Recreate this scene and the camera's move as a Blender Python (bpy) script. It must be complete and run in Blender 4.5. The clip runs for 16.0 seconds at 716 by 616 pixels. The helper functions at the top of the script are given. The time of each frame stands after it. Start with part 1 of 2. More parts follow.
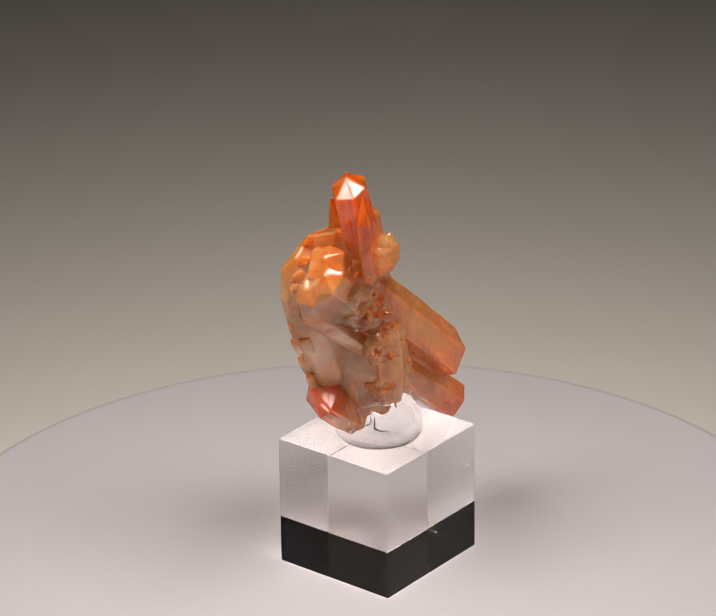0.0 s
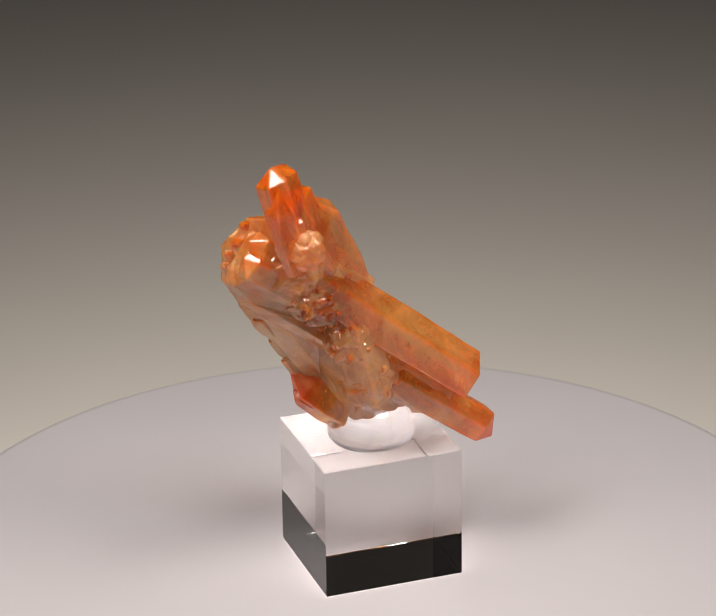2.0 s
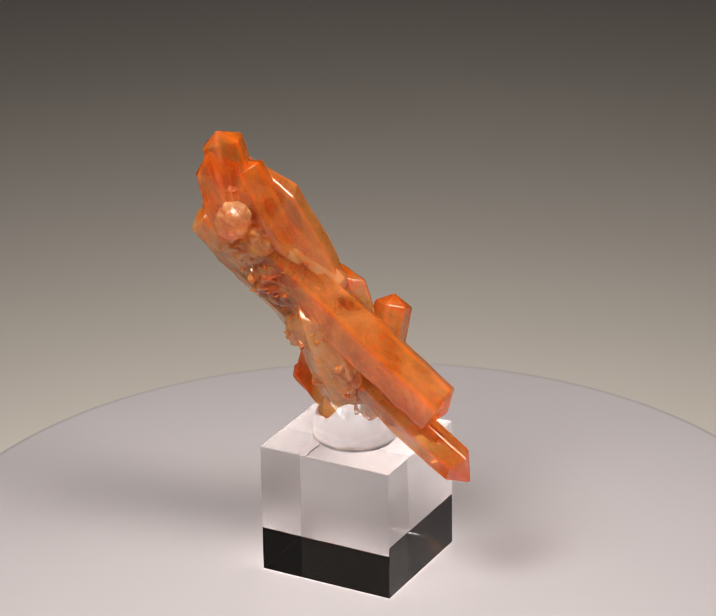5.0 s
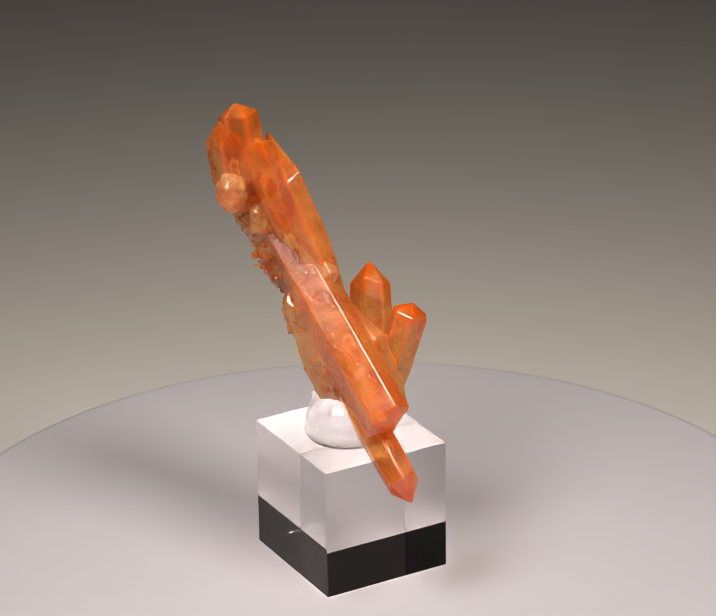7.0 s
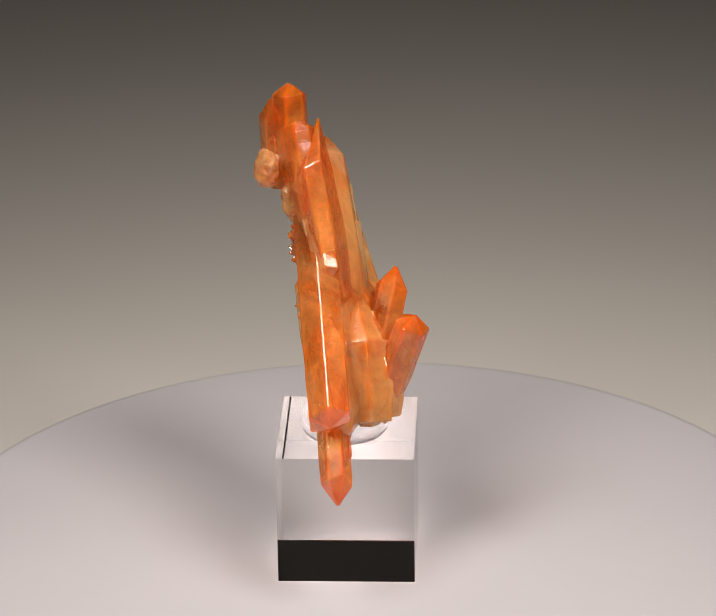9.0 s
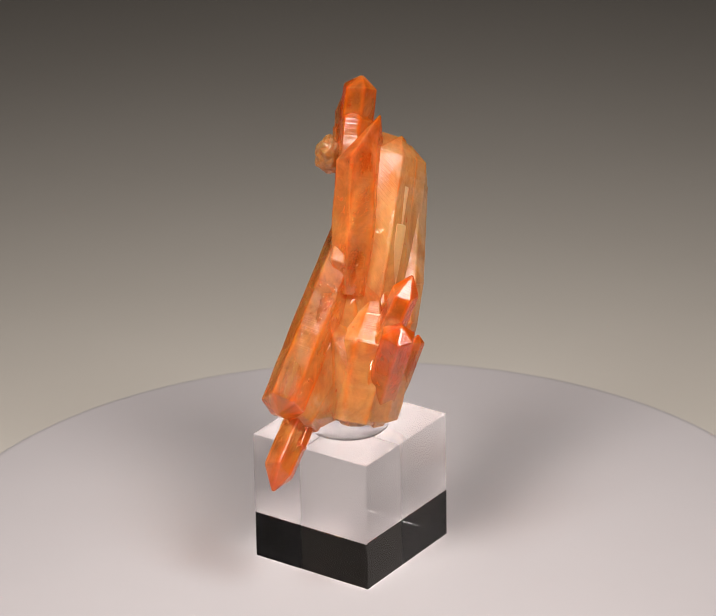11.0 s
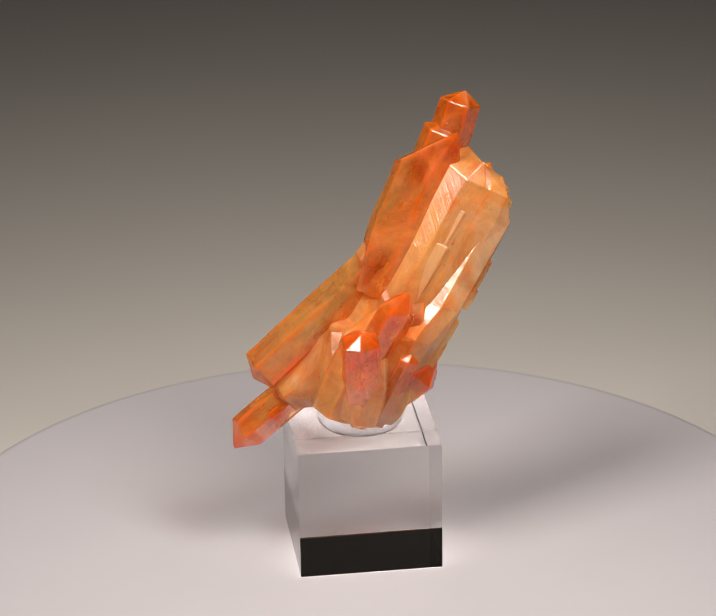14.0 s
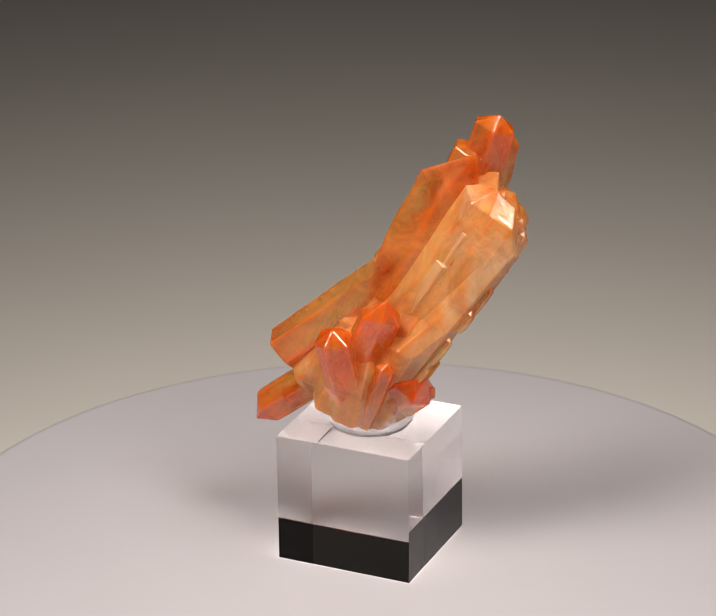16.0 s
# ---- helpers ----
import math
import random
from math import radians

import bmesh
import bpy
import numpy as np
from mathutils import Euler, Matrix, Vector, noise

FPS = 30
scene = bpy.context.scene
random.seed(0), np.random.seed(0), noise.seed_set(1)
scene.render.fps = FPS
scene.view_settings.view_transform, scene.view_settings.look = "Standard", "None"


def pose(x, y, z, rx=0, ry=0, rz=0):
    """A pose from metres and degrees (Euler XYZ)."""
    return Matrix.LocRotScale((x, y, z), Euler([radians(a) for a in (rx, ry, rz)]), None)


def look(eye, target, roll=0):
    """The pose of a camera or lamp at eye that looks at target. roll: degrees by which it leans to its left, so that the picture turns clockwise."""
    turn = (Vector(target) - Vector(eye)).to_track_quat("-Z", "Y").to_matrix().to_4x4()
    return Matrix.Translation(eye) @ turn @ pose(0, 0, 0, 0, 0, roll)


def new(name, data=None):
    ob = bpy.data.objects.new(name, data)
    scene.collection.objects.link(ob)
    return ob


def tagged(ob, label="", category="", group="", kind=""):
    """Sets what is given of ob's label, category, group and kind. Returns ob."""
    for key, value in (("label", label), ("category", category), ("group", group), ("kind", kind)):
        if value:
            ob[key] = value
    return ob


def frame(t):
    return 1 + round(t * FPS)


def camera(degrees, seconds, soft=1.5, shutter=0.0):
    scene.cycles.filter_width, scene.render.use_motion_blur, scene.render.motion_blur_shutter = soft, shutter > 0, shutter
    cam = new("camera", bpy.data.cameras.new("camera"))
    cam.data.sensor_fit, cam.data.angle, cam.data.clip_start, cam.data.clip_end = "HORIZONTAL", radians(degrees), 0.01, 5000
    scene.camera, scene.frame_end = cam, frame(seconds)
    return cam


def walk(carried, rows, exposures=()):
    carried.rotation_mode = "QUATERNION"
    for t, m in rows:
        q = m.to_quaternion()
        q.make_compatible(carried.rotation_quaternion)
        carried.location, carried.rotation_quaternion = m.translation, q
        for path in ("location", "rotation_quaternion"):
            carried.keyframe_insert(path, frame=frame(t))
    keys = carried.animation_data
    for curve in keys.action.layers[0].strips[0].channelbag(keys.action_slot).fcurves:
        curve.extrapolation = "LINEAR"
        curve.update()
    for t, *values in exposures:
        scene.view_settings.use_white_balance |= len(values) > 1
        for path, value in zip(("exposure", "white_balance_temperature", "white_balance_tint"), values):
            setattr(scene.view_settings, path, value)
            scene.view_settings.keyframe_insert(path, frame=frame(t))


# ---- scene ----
cam = camera(11.2, 16.0, soft=0.6)
cam.data.dof.use_dof, cam.data.dof.focus_distance, cam.data.dof.aperture_fstop = True, 0.775, 42.0
EYE = (0.0, -0.70294, 0.36941)
AIM = (-0.00112, 0.21099, -0.03646)
walk(cam, [(0.0, look(EYE, AIM, -0.854)), (16.0, look(EYE, AIM, -0.854))])

# ---- light ----
world = bpy.data.worlds.new("room")
scene.world = world
world.use_nodes = True
world.node_tree.nodes["Background"].inputs["Color"].default_value = (1.0, 0.95, 0.9, 1)
world.node_tree.nodes["Background"].inputs["Strength"].default_value = 0.003


def area_lamp(name, eye, target, size_x, size_y, watts, colour):
    data = bpy.data.lights.new(name, "AREA")
    data.shape, data.size, data.size_y, data.energy, data.color = "RECTANGLE", size_x, size_y, watts, colour
    ob = new(name, data)
    ob.matrix_world = look(eye, target)
    return ob


for side, power in ((-1, 0.36), (1, 0.33)):
    area_lamp("overhead_lamp", (side * 0.125, -0.11, 0.30), (side * 0.03, -0.02, 0.03), 0.10, 0.155, power, (1.0, 0.935, 0.885)).data.spread = radians(115)
scene.view_settings.exposure = 0.13

# ---- materials ----


def material(name):
    m = bpy.data.materials.new(name)
    m.use_nodes = True
    t = m.node_tree
    return m, t, t.nodes["Principled BSDF"]


def node(t, kind, **inputs):
    n = t.nodes.new(kind)
    for key, value in inputs.items():
        n.inputs[key.replace("_", " ")].default_value = value
    return n


def ramp(t, source, stops):
    r = t.nodes.new("ShaderNodeValToRGB")
    e = r.color_ramp.elements
    while len(e) < len(stops):
        e.new(0.5)
    for el, (p, c) in zip(e, stops):
        el.position, el.color = p, (*c, 1)
    t.links.new(source, r.inputs["Fac"])
    return r


def bump(t, bsdf, source, strength, distance):
    b = node(t, "ShaderNodeBump", Strength=strength, Distance=distance)
    t.links.new(source, b.inputs["Height"])
    t.links.new(b.outputs["Normal"], bsdf.inputs["Normal"])
    return b


def paint(name, low, high, scale, rough, relief):
    m, t, b = material(name)
    pos = t.nodes.new("ShaderNodeTexCoord")
    n = node(t, "ShaderNodeTexNoise", Scale=scale, Detail=6.0, Roughness=0.6)
    t.links.new(pos.outputs["Object"], n.inputs["Vector"])
    r = ramp(t, n.outputs["Fac"], [(0.3, low), (0.7, high)])
    t.links.new(r.outputs["Color"], b.inputs["Base Color"])
    b.inputs["Roughness"].default_value = rough
    f = node(t, "ShaderNodeTexNoise", Scale=scale * 60, Detail=4.0)
    t.links.new(pos.outputs["Object"], f.inputs["Vector"])
    bump(t, b, f.outputs["Fac"], relief, 0.0002)
    return m


SHEET = paint("grey_paper", (0.59, 0.55, 0.495), (0.615, 0.575, 0.52), 9, 0.85, 0.15)
PLATTER = paint("white_platter_plastic", (0.505, 0.475, 0.487), (0.53, 0.50, 0.512), 14, 0.42, 0.03)


def clear(name, ior, rough, tint, gloss=1.0):
    m, t, b = material(name)
    b.inputs["Base Color"].default_value = (*tint, 1)
    b.inputs["Transmission Weight"].default_value = 1.0
    b.inputs["IOR"].default_value = ior
    b.inputs["Specular Tint"].default_value = (gloss, gloss, gloss, 1)
    b.inputs["Roughness"].default_value = rough
    return m


ACRYLIC = clear("clear_acrylic", 1.49, 0.0, (0.825, 0.805, 0.80), 0.2)
GEL = clear("clear_mounting_gel", 1.45, 0.02, (0.79, 0.78, 0.80))


def quartz(name, deep, mid, pale, milk, cream, stain, frost):
    """Iron-stained quartz: clear amber and milky cream inside, orange stain along edges and tips, fine cross striae on the faces."""
    m, t, b = material(name)
    link = t.links.new
    pos = t.nodes.new("ShaderNodeTexCoord").outputs["Object"]

    def attribute(which):
        n = t.nodes.new("ShaderNodeAttribute")
        n.attribute_name = which
        return n.outputs["Fac"]

    def noise_of(vector, scale, detail, rough=0.5, distortion=0.0):
        n = node(t, "ShaderNodeTexNoise", Scale=scale, Detail=detail, Roughness=rough, Distortion=distortion)
        link(vector, n.inputs["Vector"])
        return n.outputs["Fac"]

    def sums(kind, x, y, z=None):
        n = t.nodes.new("ShaderNodeMath")
        n.operation = kind
        for i, v in enumerate((x, y, z)):
            if isinstance(v, (int, float)):
                n.inputs[i].default_value = v
            elif v is not None:
                link(v, n.inputs[i])
        return n.outputs[0]

    def grey(source, low, high, first, last):
        return ramp(t, source, [(low, (first,) * 3), (high, (last,) * 3)]).outputs["Color"]

    def blend(fac, first, second):
        n = t.nodes.new("ShaderNodeMix")
        n.data_type = "RGBA"
        link(fac, n.inputs["Factor"])
        link(first, n.inputs["A"])
        n.inputs["B"].default_value = (*second, 1)
        return n.outputs["Result"]

    # growth runs along the main crystals
    grown = t.nodes.new("ShaderNodeMapping")
    grown.vector_type = "TEXTURE"
    grown.inputs["Rotation"].default_value = Vector((-0.5, -0.2, 0.84)).to_track_quat("Z", "Y").to_euler()
    grown.inputs["Scale"].default_value = (1.0, 1.0, 1.35)
    link(pos, grown.inputs["Vector"])
    streak = grown.outputs["Vector"]

    # iron stain: strongest on edges and tips, in clouds elsewhere
    cloud = noise_of(streak, 150.0, 6.0, 0.6, 0.4)
    iron = sums("ADD", sums("MULTIPLY_ADD", attribute("rim"), 0.32, attribute("zone")), sums("MULTIPLY_ADD", cloud, 0.65, stain - 0.29))
    colour = ramp(t, iron, [(0.05, pale), (0.42, mid), (0.9, deep)]).outputs["Color"]
    veil = grey(noise_of(streak, 95.0, 6.0, 0.62, 0.8), 0.48, 0.70, 0.0, cream)
    colour = blend(veil, colour, (1.0, 0.63, 0.38))
    # rust grains, thick in the broken hollow
    hollow = t.nodes.new("ShaderNodeVectorMath")
    hollow.operation = "DISTANCE"
    link(pos, hollow.inputs[0])
    hollow.inputs[1].default_value = (-0.0125, -0.0145, 0.0655)
    near = sums("MULTIPLY", sums("MAXIMUM", sums("SUBTRACT", 0.011, hollow.outputs["Value"]), 0.0), 27.0)
    rust = grey(sums("ADD", noise_of(pos, 480.0, 4.0, 0.6, 0.4), near), 0.64, 0.71, 0.0, 0.9)
    amber = blend(rust, blend(grey(iron, 0.1, 0.9, 0.8, 0.2), colour, (1.0, 0.71, 0.31)), (0.40, 0.060, 0.006))
    colour = blend(rust, colour, (0.40, 0.060, 0.006))
    link(colour, b.inputs["Base Color"])
    gloss = grey(noise_of(pos, 300.0, 3.0), 0.3, 0.7, frost, frost + 0.12)
    link(gloss, b.inputs["Roughness"])
    b.inputs["IOR"].default_value = 1.55
    b.inputs["Specular IOR Level"].default_value = 0.2
    b.inputs["Subsurface Weight"].default_value = 0.9
    b.inputs["Subsurface Radius"].default_value = (1.0, 0.75, 0.55)
    b.inputs["Subsurface Scale"].default_value = 0.0022
    # clear quartz between the milky parts
    c = t.nodes.new("ShaderNodeBsdfPrincipled")
    c.inputs["Transmission Weight"].default_value, c.inputs["IOR"].default_value = 1.0, 1.50
    link(gloss, c.inputs["Roughness"])
    link(amber, c.inputs["Base Color"])
    # light also passes straight through, tinted by the iron
    pass_through = t.nodes.new("ShaderNodeBsdfTransparent")
    link(amber, pass_through.inputs["Color"])
    glassy = t.nodes.new("ShaderNodeMixShader")
    glassy.inputs["Fac"].default_value = 0.66
    link(c.outputs["BSDF"], glassy.inputs[1])
    link(pass_through.outputs["BSDF"], glassy.inputs[2])
    both = t.nodes.new("ShaderNodeMixShader")
    haze = grey(noise_of(streak, 120.0, 6.0, 0.65, 0.5), 0.32, 0.68, milk - 0.2, milk + 0.2)
    haze = sums("ADD", haze, sums("MULTIPLY_ADD", attribute("rim"), 0.12, grey(iron, 0.3, 1.0, 0.0, 0.3)))
    haze = sums("MINIMUM", sums("MULTIPLY_ADD", rust, 0.5, haze), 0.96)
    link(haze, both.inputs["Fac"])
    link(glassy.outputs["Shader"], both.inputs[1])
    link(b.outputs["BSDF"], both.inputs[2])
    # polished faces
    shine = node(t, "ShaderNodeBsdfAnisotropic", Color=(1, 1, 1, 1))
    link(gloss, shine.inputs["Roughness"])
    edge_on = node(t, "ShaderNodeFresnel", IOR=1.55)
    coated = t.nodes.new("ShaderNodeMixShader")
    link(sums("MINIMUM", edge_on.outputs["Fac"], 0.11), coated.inputs["Fac"])
    link(both.outputs["Shader"], coated.inputs[1])
    link(shine.outputs["BSDF"], coated.inputs[2])
    link(coated.outputs["Shader"], t.nodes["Material Output"].inputs["Surface"])
    # growth lines across each prism, and frosting
    line = t.nodes.new("ShaderNodeTexNoise")
    line.noise_dimensions = "1D"
    line.inputs["Scale"].default_value, line.inputs["Detail"].default_value = 1.4, 3.0
    link(attribute("along"), line.inputs["W"])
    relief = sums("MULTIPLY_ADD", noise_of(pos, 1100.0, 3.0), 0.5, line.outputs["Fac"])
    relief = sums("MULTIPLY_ADD", noise_of(pos, 240.0, 4.0, 0.6), 0.4, relief)
    # chipped patches
    chip = t.nodes.new("ShaderNodeTexVoronoi")
    chip.inputs["Scale"].default_value = 420.0
    link(pos, chip.inputs["Vector"])
    chips = sums("MULTIPLY", chip.outputs["Distance"], grey(noise_of(pos, 110.0, 3.0, 0.6), 0.57, 0.66, 0.0, 1.5))
    relief = sums("ADD", relief, chips)
    rough = bump(t, b, relief, 0.30, 0.0003)
    link(rough.outputs["Normal"], c.inputs["Normal"])
    link(rough.outputs["Normal"], shine.inputs["Normal"])
    link(rough.outputs["Normal"], edge_on.inputs["Normal"])
    return m


DEEP, MID, PALE = (0.88, 0.10, 0.003), (1.0, 0.235, 0.012), (1.0, 0.42, 0.11)
QUARTZ = quartz("orange_quartz", DEEP, MID, PALE, 0.15, 0.35, -0.04, 0.05)
BLADES = quartz("milky_quartz", DEEP, MID, (1.0, 0.46, 0.15), 0.44, 0.9, -0.11, 0.10)
FROSTED = quartz("frosted_quartz", DEEP, MID, (1.0, 0.52, 0.22), 0.50, 0.8, -0.12, 0.34)
BROKEN = quartz("broken_quartz", DEEP, (1.0, 0.26, 0.02), (1.0, 0.47, 0.17), 0.34, 0.6, 0.0, 0.05)

# ---- setting ----


def mesh_of(name, bm, mat):
    me = bpy.data.meshes.new(name)
    bmesh.ops.recalc_face_normals(bm, faces=bm.faces)
    bm.to_mesh(me)
    bm.free()
    me.materials.append(mat)
    return me


def part(name, bm, mat, parent=None, label=""):
    ob = new(name, mesh_of(name, bm, mat))
    if parent:
        ob.parent = parent
    return tagged(ob, label)


PLATTER_R, PLATTER_T = 0.0992, 0.014


def backdrop():
    bm = bmesh.new()
    R = 0.35
    profile = [(-1.6, -PLATTER_T)] + [(0.5 + R * math.sin(radians(a)), R - R * math.cos(radians(a)) - PLATTER_T) for a in range(0, 86, 5)] + [(0.90, 1.0)]
    under = [(y + 0.003, z - 0.003) for y, z in reversed(profile)]
    loop = profile + under
    sides = [[bm.verts.new((x, y, z)) for y, z in loop] for x in (-1.5, 1.5)]
    n = len(loop)
    for i in range(n):
        j = (i + 1) % n
        bm.faces.new((sides[0][i], sides[0][j], sides[1][j], sides[1][i]))
    ob = part("backdrop", bm, SHEET)
    return tagged(ob, "warm grey seamless paper sweep behind the turntable", "backdrop", kind="structure")


def turned(profile, count):
    """A body of revolution about z from (radius, height) pairs that start and end on the axis."""
    bm = bmesh.new()
    rings = []
    for r, z in profile:
        if r < 1e-6:
            rings.append([bm.verts.new((0, 0, z))])
        else:
            rings.append([bm.verts.new((r * math.cos(2 * math.pi * k / count), r * math.sin(2 * math.pi * k / count), z)) for k in range(count)])
    for a, b in zip(rings, rings[1:]):
        for k in range(count):
            j = (k + 1) % count
            if len(a) == 1:
                bm.faces.new((a[0], b[k], b[j]))
            elif len(b) == 1:
                bm.faces.new((a[k], a[j], b[0]))
            else:
                bm.faces.new((a[k], a[j], b[j], b[k]))
    return bm


def turntable():
    R, T = PLATTER_R, PLATTER_T
    top = new("turntable")
    E = 0.0032
    part("platter", turned([(0, 0), (R - E, 0), (R - E, -T), (0, -T)], 192), PLATTER, top)
    prof = [(R - E + E * math.sin(radians(a)), -E + E * math.cos(radians(a))) for a in range(0, 91, 10)]
    prof += [(R, -T + 0.001), (R - 0.001, -T), (R - E, -T)]
    edge = part("rim", turned(prof, 192), PLATTER, top)
    for f in edge.data.polygons:
        f.use_smooth = True
    return tagged(top, "round white plastic turntable platter on grey paper", "turntable")


# ---- the stand ----
CX, CY, SX, SY, SH = 0.00013, -0.00345, 0.0306, 0.0291, 0.02933


def acrylic_block():
    bm = bmesh.new()
    bmesh.ops.create_cube(bm, size=1)
    for v in bm.verts:
        v.co = Vector((CX + v.co.x * SX, CY + v.co.y * SY, 0.00015 + (v.co.z + 0.5) * (SH - 0.00015)))
    bmesh.ops.bevel(bm, geom=[e for e in bm.edges if max(v.co.z for v in e.verts) < 0.01], offset=0.00017, segments=2, profile=0.5, affect="EDGES")
    ob = part("display_block", bm, ACRYLIC)
    ob.visible_shadow = False
    return tagged(ob, "clear polished acrylic cube standing on the white platter", "display stand")


def gel_mount():
    bm = turned([(0.0086, 0), (0.0093, 0.0009), (0.0094, 0.0022), (0.0090, 0.0042), (0.0080, 0.0062), (0.0064, 0.0080), (0.0045, 0.0092), (0, 0.0096)], 48)
    for v in bm.verts:
        w = min(1, v.co.z / 0.008)
        d = noise.noise(Vector(v.co) * 260) * 0.0012 * w ** 4 + abs(noise.noise(Vector(v.co) * 520)) * 0.0026 * w ** 4
        v.co = v.co + Vector(v.co).normalized() * d
        v.co.x, v.co.y, v.co.z = v.co.x + 0.0002, v.co.y - 0.0040, v.co.z + SH - 0.00003
    ob = part("gel_mount", bm, GEL)
    for f in ob.data.polygons:
        f.use_smooth = True
    ob.visible_shadow = False
    return tagged(ob, "clear glossy mounting gel lump on the acrylic block", "mounting putty")


# ---- the specimen ----


def crystal(parent, base, tip, wide, thick, face, point=1.0, skew=(0, 0), root=0.7, seed=0, mat=None, hot=0.35, name="crystal"):
    """A six-sided quartz prism in millimetres from base to tip; face: the way its broad side looks; point: the termination's length over half the width; root: width at the base."""
    rnd = random.Random(seed)
    a, b = Vector(base), Vector(tip)
    ax = b - a
    length = ax.length
    ax.normalize()
    n = Vector(face)
    n = (n - ax * n.dot(ax)).normalized()
    s = ax.cross(n)
    head = min(length * 0.6, point * wide * 0.5)
    bm = bmesh.new()
    zone = bm.verts.layers.float.new("zone")
    along = bm.verts.layers.float.new("along")
    rim = bm.verts.layers.float.new("rim")
    shape = []
    corners = []
    for k in range(6):
        q = radians(60 * k + 30 + rnd.uniform(-6, 6))
        corners.append((math.cos(q) * wide / 1.732, math.sin(q) * thick / 2))
    tops = [length - head * (1 + rnd.uniform(-0.25, 0.25)) for _ in range(6)]
    ends, rust = [], []
    for k in range(6):
        (u, v), (x, y), h, g = corners[k], corners[(k + 1) % 6], tops[k], tops[(k + 1) % 6]
        for f in (0, 0.22, 0.78):
            shape.append((u + (x - u) * f, v + (y - v) * f))
            ends.append(h + (g - h) * f)
            rust.append(0.0 if f else 1.0)
    sides = len(shape)
    steps = max(3, int(length / 4))
    rings = []
    for i in range(steps + 1):
        f = i / steps
        grow = (root + (1 - root) * min(1, f / 0.45)) * (1 - 0.06 * f) * (1 + rnd.uniform(-0.015, 0.015))
        ring = []
        for k, (u, v) in enumerate(shape):
            vert = bm.verts.new((a + ax * (ends[k] * f) + s * (u * grow) + n * (v * grow)) * 0.001)
            vert[zone] = hot * max(0, f - 0.55) / 0.45
            vert[rim] = rust[k]
            vert[along] = seed * 7.3 + ends[k] * f
            ring.append(vert)
        rings.append(ring)
    for p, q in zip(rings, rings[1:]):
        for k in range(sides):
            j = (k + 1) % sides
            bm.faces.new((p[k], p[j], q[j], q[k]))
    bm.faces.new(list(reversed(rings[0])))
    apex = bm.verts.new((b + s * (skew[0] * wide * 0.5) + n * (skew[1] * thick * 0.5)) * 0.001)
    apex[zone] = hot * 1.2
    apex[rim] = 0.6
    apex[along] = seed * 7.3 + length
    for k in range(sides):
        bm.faces.new((rings[-1][k], rings[-1][(k + 1) % sides], apex))
    bmesh.ops.recalc_face_normals(bm, faces=bm.faces)
    sharp = [e for e in bm.edges if len(e.link_faces) == 2 and e.calc_face_angle() > 0.25]
    bmesh.ops.bevel(bm, geom=sharp, offset=min(0.0002, wide * 0.00003), segments=1, affect="EDGES")
    return part(name, bm, mat or QUARTZ, parent)


def overgrown(parent, base, tip, wide, thick, face, point, skew=(0, 0), more=3, seed=0, hot=0.35):
    """A crystal with smaller ones grown parallel to it on its sides."""
    made = [crystal(parent, base, tip, wide, thick, face, point, skew, seed=seed, hot=hot)]
    rnd = random.Random(seed + 500)
    a, b = Vector(base), Vector(tip)
    ax = (b - a).normalized()
    n = Vector(face)
    n = (n - ax * n.dot(ax)).normalized()
    s = ax.cross(n)
    length = (b - a).length
    for i in range(more):
        q = rnd.uniform(0, 2 * math.pi)
        w = wide * rnd.uniform(0.28, 0.5)
        off = s * math.cos(q) * (wide * 0.5 - w * 0.30) + n * math.sin(q) * (thick * 0.5 - w * 0.30)
        top = rnd.uniform(0.55, 0.88) * length
        low = top - min(top, length * rnd.uniform(0.3, 0.5))
        made.append(crystal(parent, a + off * 0.8 + ax * low, a + off + ax * top, w, w * rnd.uniform(0.7, 1.0), n, 0.9, seed=seed * 31 + i, hot=hot * 0.8))
    return made


def slab(parent, pieces, fill):
    """Fills the gap between neighbouring blades with their common flat-faced hull, a little behind their ridges."""
    bm = bmesh.new()
    for ob in pieces:
        bm.from_mesh(ob.data)
    middle = sum((v.co for v in bm.verts), Vector()) / len(bm.verts)
    out = bmesh.ops.convex_hull(bm, input=bm.verts[:])
    bmesh.ops.delete(bm, geom=list({g for g in out["geom_interior"] + out["geom_unused"] if isinstance(g, bmesh.types.BMVert)}), context="VERTS")
    rim = bm.verts.layers.float["rim"]
    for v in bm.verts:
        v.co = middle + (v.co - middle) * fill
        v[rim] *= 0.3
    return part("blade", bm, BLADES, parent)


def intergrown(parent, rows):
    """The grown-together body: parallel milky blades with their gaps filled."""
    for row, step, fill in rows:
        for ob in row:
            ob.data.materials[0] = BLADES
        for i in range(len(row) - step + 1 if step > 1 else 0):
            slab(parent, row[i:i + step], fill)


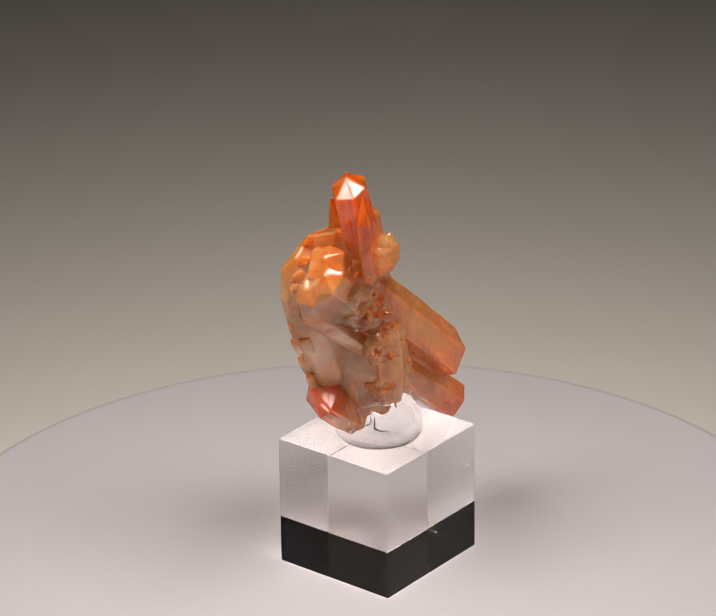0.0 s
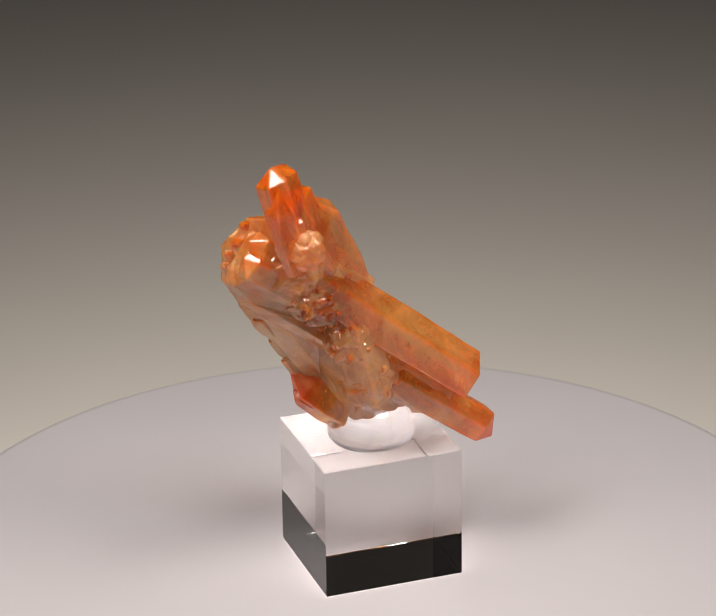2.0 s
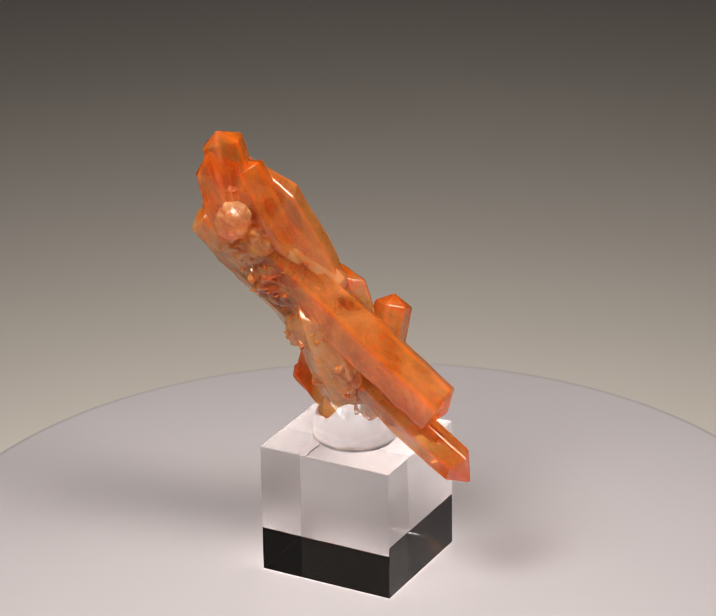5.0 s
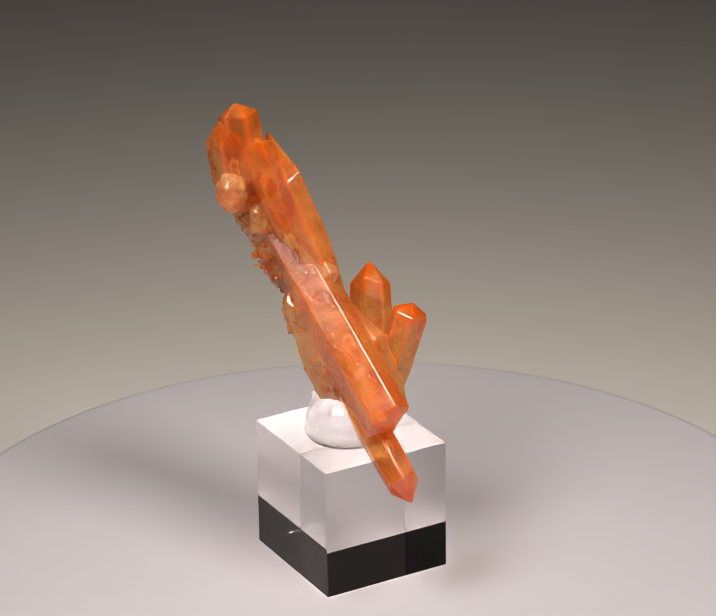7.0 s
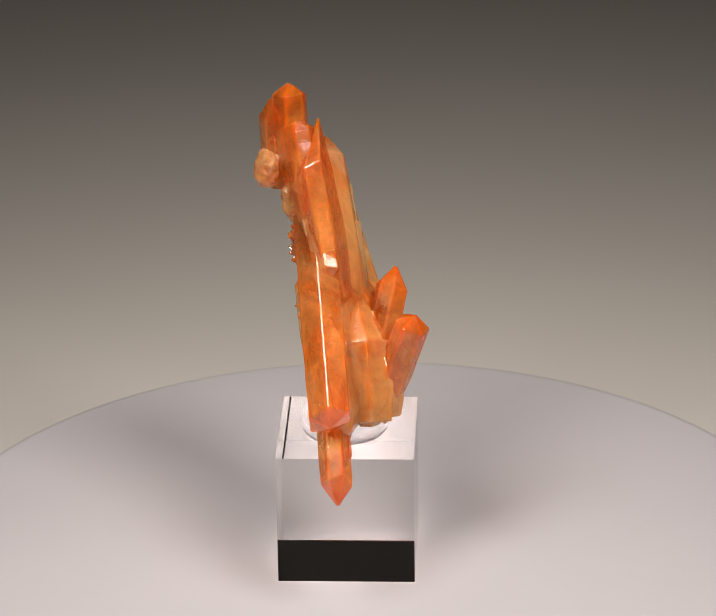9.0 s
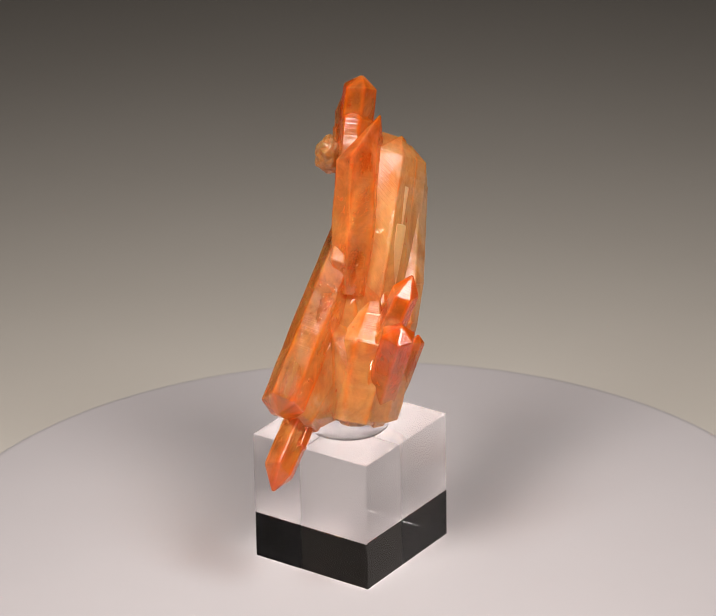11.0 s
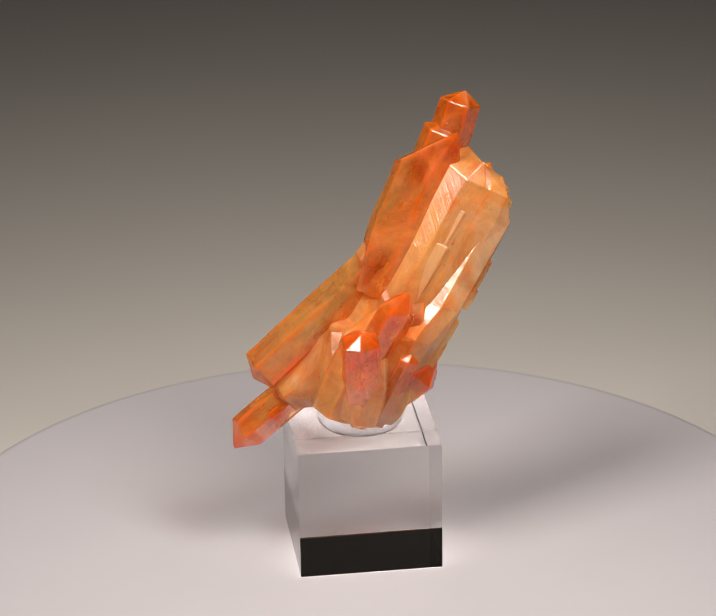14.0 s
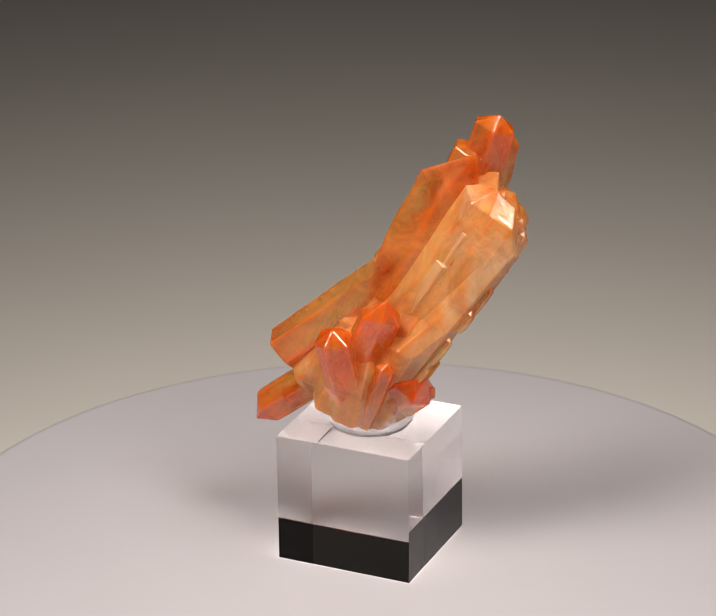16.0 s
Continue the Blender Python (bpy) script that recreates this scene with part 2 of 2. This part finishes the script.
def broken_mass(parent, centre, radii, turn, seed):
    """A lump of broken quartz with shell-like chips."""
    bm = bmesh.new()
    bmesh.ops.create_icosphere(bm, subdivisions=5, radius=1)
    zone = bm.verts.layers.float.new("zone")
    along = bm.verts.layers.float.new("along")
    shift = Vector((seed * 3.1, seed * 1.7, seed * 0.9))
    m = pose(*centre, *turn) @ Matrix.Diagonal((*radii, 1))
    for v in bm.verts:
        p = v.co.copy()
        mm = Vector((p.x * radii[0], p.y * radii[1], p.z * radii[2]))
        cells = noise.voronoi(mm * 0.32 + shift)[0]
        chips = noise.voronoi(mm * 0.85 + shift)[0]
        d = 0.20 * (cells[1] - cells[0]) + 0.05 * (chips[1] - chips[0]) + 0.10 * noise.noise(mm * 0.5 + shift)
        v.co = (m @ (p * (0.84 + d))) * 0.001
        v[zone] = 0.05 + 0.3 * noise.noise(mm * 0.3 + shift)
        v[along] = seed * 5.0 + mm.z * 0.3
    return part("broken_mass", bm, BROKEN, parent, "rough broken quartz with rusty grains")


def splinters(parent, lump, count, seed):
    """Small chips and crystal ends that stand on a broken lump."""
    rnd = random.Random(seed)
    spots = [v for v in lump.data.vertices if v.normal.y < -0.25]
    for i in range(count):
        v = rnd.choice(spots)
        base, out = v.co * 1000, v.normal
        way = (out + Vector((rnd.gauss(-0.3, 0.5), rnd.gauss(0, 0.3), rnd.gauss(0.3, 0.5)))).normalized()
        w = rnd.uniform(0.7, 2.0)
        crystal(parent, base - out * 0.9 - way * 0.6, base + way * rnd.uniform(0.5, 1.5), w, w * rnd.uniform(0.5, 0.9), (rnd.gauss(0, 1), rnd.gauss(0, 1), rnd.gauss(0, 1)), 1.0, seed=seed * 100 + i, mat=BROKEN, name="splinter")


def specimen():
    top = new("quartz_cluster")
    front, back, core, edge = [], [], [], []
    overgrown(top, (-3.5, -5, 57.5), (-19.6, -12.7, 92.6), 13.6, 8.5, (-0.1, -0.93, 0.2), 1.5, (-0.4, -0.7), more=0, seed=1, hot=0.3)
    overgrown(top, (-18.4, -15.4, 79), (-24.4, -16, 98.8), 8.8, 8.0, (0.45, -0.8, -0.39), 0.6, (-0.09, 0), more=1, seed=2, hot=0.4)
    overgrown(top, (-19.8, -18.1, 76.4), (-24.1, -19.7, 95.7), 9.1, 5, (0.61, -0.63, -0.49), 1.1, (-0.1, 0), more=1, seed=3, hot=0.35)
    edge += overgrown(top, (-18.5, -11.8, 82), (-0.5, -7, 62.5), 7, 6, (0.2, -0.9, 0.35), 0.7, (0.1, 0), more=0, seed=4, hot=0.25)
    crystal(top, (-17, -11, 72.4), (22.7, -5.9, 39.6), 11, 10, (0.2, -0.9, 0.3), 0.4, (-0.1, 0), 0.92, 5, None, 0.3)
    overgrown(top, (4.3, -7, 43.7), (28.5, -4.3, 25.2), 8, 7.2, (-0.15, -0.98, 0.15), 1.1, (0.3, 0), more=1, seed=6, hot=0.5)
    overgrown(top, (-2.5, -1, 33.5), (-15.8, 2, 44.8), 10.6, 9.2, (0.59, -0.78, 0.17), 1.1, (-0.01, 0), more=1, seed=7, hot=0.7)
    overgrown(top, (0.6, 3, 32.2), (2, 11.4, 56.5), 8, 8, (-0.01, 1, -0.08), 0.55, (0.07, 0), more=0, seed=8, hot=0.5)
    overgrown(top, (0.1, 2.6, 44.2), (-9.1, 7, 63.4), 9.2, 6.5, (-0.53, 0.85, -0), 1.1, (-0.01, 0), more=0, seed=9, hot=0.44)
    overgrown(top, (-11.5, -11, 72), (-20.8, -14.6, 92.2), 9, 8, (0.15, -0.95, 0.25), 0.45, (0, 0), more=0, seed=32, hot=0.3)
    overgrown(top, (-2, 4.6, 32), (-9.5, 8, 49.5), 4.2, 3.6, (0.1, 0.95, 0.2), 0.8, (0, 0), more=0, seed=55, hot=0.45)
    back += overgrown(top, (-7, -9, 66), (-28.5, -10.5, 82.3), 8.1, 7, (0.15, -0.95, 0.25), 0.45, (0, 0), more=0, seed=30, hot=0.16)
    back += overgrown(top, (-5, -8.3, 64), (-30, -13.8, 81.5), 9.2, 8, (-0.53, -0.82, 0.24), 0.45, (0.3, 0), more=0, seed=20, hot=0.16)
    back += overgrown(top, (-6, -9, 60), (-30.5, -15, 79.5), 8.1, 7, (0.15, -0.95, 0.25), 0.45, (0, 0), more=0, seed=31, hot=0.16)
    back += overgrown(top, (-3.1, -6.2, 58.1), (-32.2, -11.1, 76.5), 7.6, 7.6, (0.37, -0.93, -0.05), 0.45, (-0.17, 0), more=0, seed=21, hot=0.16)
    back += overgrown(top, (-4.4, -3.2, 53.6), (-28.9, -9.3, 70.4), 6.9, 7, (0.2, -0.91, 0.36), 0.45, (-0.3, 0), more=0, seed=22, hot=0.16)
    back += overgrown(top, (-1.9, -5, 54.1), (-24.4, -8.7, 65.8), 5.9, 6.1, (0.31, -0.9, -0.31), 0.45, (-0.18, 0), more=0, seed=23, hot=0.16)
    back += overgrown(top, (0.3, -6.3, 47.1), (-18.5, -7.3, 62.5), 5.9, 5.2, (0.35, -0.83, 0.44), 0.45, (0.11, 0), more=0, seed=24, hot=0.16)
    core += overgrown(top, (4, -1, 36), (-6, -9.5, 66), 11, 8, (0.02, 0.7, 0.72), 2.4, (-0.14, -0.9), more=0, seed=26, hot=0.16)
    core += overgrown(top, (0, -6, 39), (-9.3, -10.3, 71.5), 11.1, 12.2, (0.51, -0.5, 0.7), 2.4, (-0.07, -0.9), more=0, seed=25, hot=0.16)
    core += overgrown(top, (-3.7, -0, 36), (-13.3, -3.5, 67.9), 12.1, 9.7, (0.46, 0.66, 0.6), 2.4, (0.06, -0.9), more=0, seed=27, hot=0.16)
    core += overgrown(top, (-2, -3.8, 50), (18.5, -5.2, 34.8), 10, 7.5, (0.1, 0.95, 0.2), 0.5, (0, 0), more=0, seed=57, hot=0.16)
    core += overgrown(top, (8, -1.5, 34.5), (0, -7, 60), 9, 7, (0.02, 0.92, -0.38), 2.4, (0.3, -0.9), more=0, seed=28, hot=0.16)
    core += overgrown(top, (5.5, 1.2, 32.6), (0, 1, 52), 9, 7, (0.1, 0.95, 0.2), 2.4, (0, -0.9), more=0, seed=56, hot=0.16)
    core += overgrown(top, (3, 2.2, 32.6), (-5, 3, 54), 11, 7, (0.1, 0.95, 0.2), 2.4, (0, -0.9), more=0, seed=33, hot=0.16)
    core += overgrown(top, (-2.5, 2.6, 32.4), (-10, 2.5, 51), 10, 6, (0.1, 0.95, 0.2), 2.4, (0, -0.9), more=0, seed=54, hot=0.16)
    for spot, w in (((-21.6, -4.6, 73.5), 2.4), ((-18.4, -3, 68.9), 2.2), ((-12.5, 4.2, 51), 2.4)):
        end = Vector(spot)
        crystal(top, end - Vector((-0.55, -0.05, 0.8)) * 6, end, w, w, (0.2, 0.9, 0.3), 0.9, seed=int(w * 100) + len(top.children), mat=BLADES, hot=0.1)
    # broad plates grown parallel to the large upper crystal
    for base, tip, wide, thick, face, point, skew, seed in (
            ((-5.5, -6, 56), (-24.6, -14, 87.5), 12, 9, (0.1, 0.98, 0.2), 1.0, (0.2, 0), 61),
            ((-7, -2.8, 55), (-26.5, -9, 86), 10, 8, (0.3, 0.9, 0.3), 1.0, (0.3, 0), 62),
            ((-8.5, -0.4, 48), (-30.6, -8.8, 82.5), 10, 8, (0.25, 0.93, 0.3), 0.9, (0.2, 0), 63),
            ((-6.5, 1, 42), (-31.8, -7.8, 77), 8, 6.5, (0.2, 0.95, 0.3), 0.9, (0.1, 0), 64),
            ((-4, 2.2, 37), (-21.5, -1.2, 63), 8, 6.5, (0.2, 0.95, 0.3), 1.8, (0.1, -0.8), 65),
            ((-1.8, 3, 34.5), (-14.5, 2.6, 57), 7, 6.5, (0.2, 0.95, 0.25), 1.8, (0.1, -0.8), 66),
            ((4, -0.8, 33.5), (-6, -4.6, 62.5), 15, 8, (0.25, 0.95, 0.15), 2.4, (0, -0.9), 67),
            ((1, 1.2, 33), (-9, 0.5, 58), 13, 8, (0.2, 0.95, 0.2), 2.4, (0, -0.9), 68),
            ((2.4, 4.6, 33.6), (-3, 5.4, 56), 11, 8.5, (0.35, 0.93, 0.1), 2.2, (0, -0.9), 69),
            ((7.5, 0.8, 34), (-6, -1.5, 62), 13, 10, (0.95, 0.25, 0.3), 2.0, (0, -0.9), 70)):
        front.append(crystal(top, base, tip, wide, thick, face, point, skew, 0.85, seed, hot=0.12))
    # stepped frosted faces beside it
    for base, tip, wide, thick, seed in (((-9.8, -4.3, 60.7), (-25.0, -8.4, 83.2), 5, 7, 81), ((-10.5, -2.4, 58), (-22.6, -5.7, 77), 4.4, 6, 82), ((-8.5, -1.0, 54), (-18.2, -3.2, 70), 4, 5, 83)):
        crystal(top, base, tip, wide, thick, (0.21, -0.97, -0.13), 0.5, (0, 0), 0.9, seed, FROSTED, 0.05)
    # steps along the outer ridges
    rnd = random.Random(40)
    for low, high, n in (((-15.2, 1.6, 47.5), (-33, -7.8, 75.8), 22), ((-29, -9, 83.5), (-33, -8.5, 76), 6)):
        for i in range(n):
            end = Vector(low).lerp(Vector(high), (i + rnd.random()) / n) + Vector((rnd.gauss(0, 0.6), rnd.gauss(0, 0.5), rnd.gauss(0, 0.6)))
            w = rnd.uniform(1.8, 4.2)
            edge.append(crystal(top, end - Vector((-0.52, -0.2, 0.83)) * rnd.uniform(5, 11), end, w, w * 0.7, (0.25, 0.9, 0.35), 0.7, seed=200 + len(edge), hot=0.4))
    intergrown(top, ((front[:8], 2, 0.99), (front[8:], 1, 1.0), (back, 2, 0.97), (core, 2, 0.95), (edge, 1, 1.0)))
    broken_mass(top, (-18.8, -20.4, 81.2), (4.2, 3.6, 4.8), (0, 20, 0), 6)
    broken_mass(top, (-20, -13.2, 75.5), (8.5, 5.2, 7.5), (0, 35, 0), 8)
    splinters(top, broken_mass(top, (-14, -11.2, 66), (10, 4.6, 6), (0, 38, 8), 1), 45, 5)
    splinters(top, broken_mass(top, (-6, -10, 57), (7, 4.6, 8), (0, 20, 5), 2), 25, 6)
    splinters(top, broken_mass(top, (-1.5, -7.5, 46), (7, 4.8, 8.5), (0, 10, 0), 3), 20, 7)
    return tagged(top, "orange iron-stained quartz crystal cluster set in clear gel", "mineral specimen")


backdrop()
TABLE = turntable()
BLOCK = acrylic_block()
MOUNT = gel_mount()
CLUSTER = specimen()


def motions():
    start, rate = math.degrees(0.896), math.degrees(-0.27918)
    rows = [(k * 0.5, pose(0, 0, 0, 0, 0, start + rate * k * 0.5)) for k in range(33)]
    for thing in (TABLE, BLOCK, MOUNT, CLUSTER):
        walk(thing, rows)


motions()
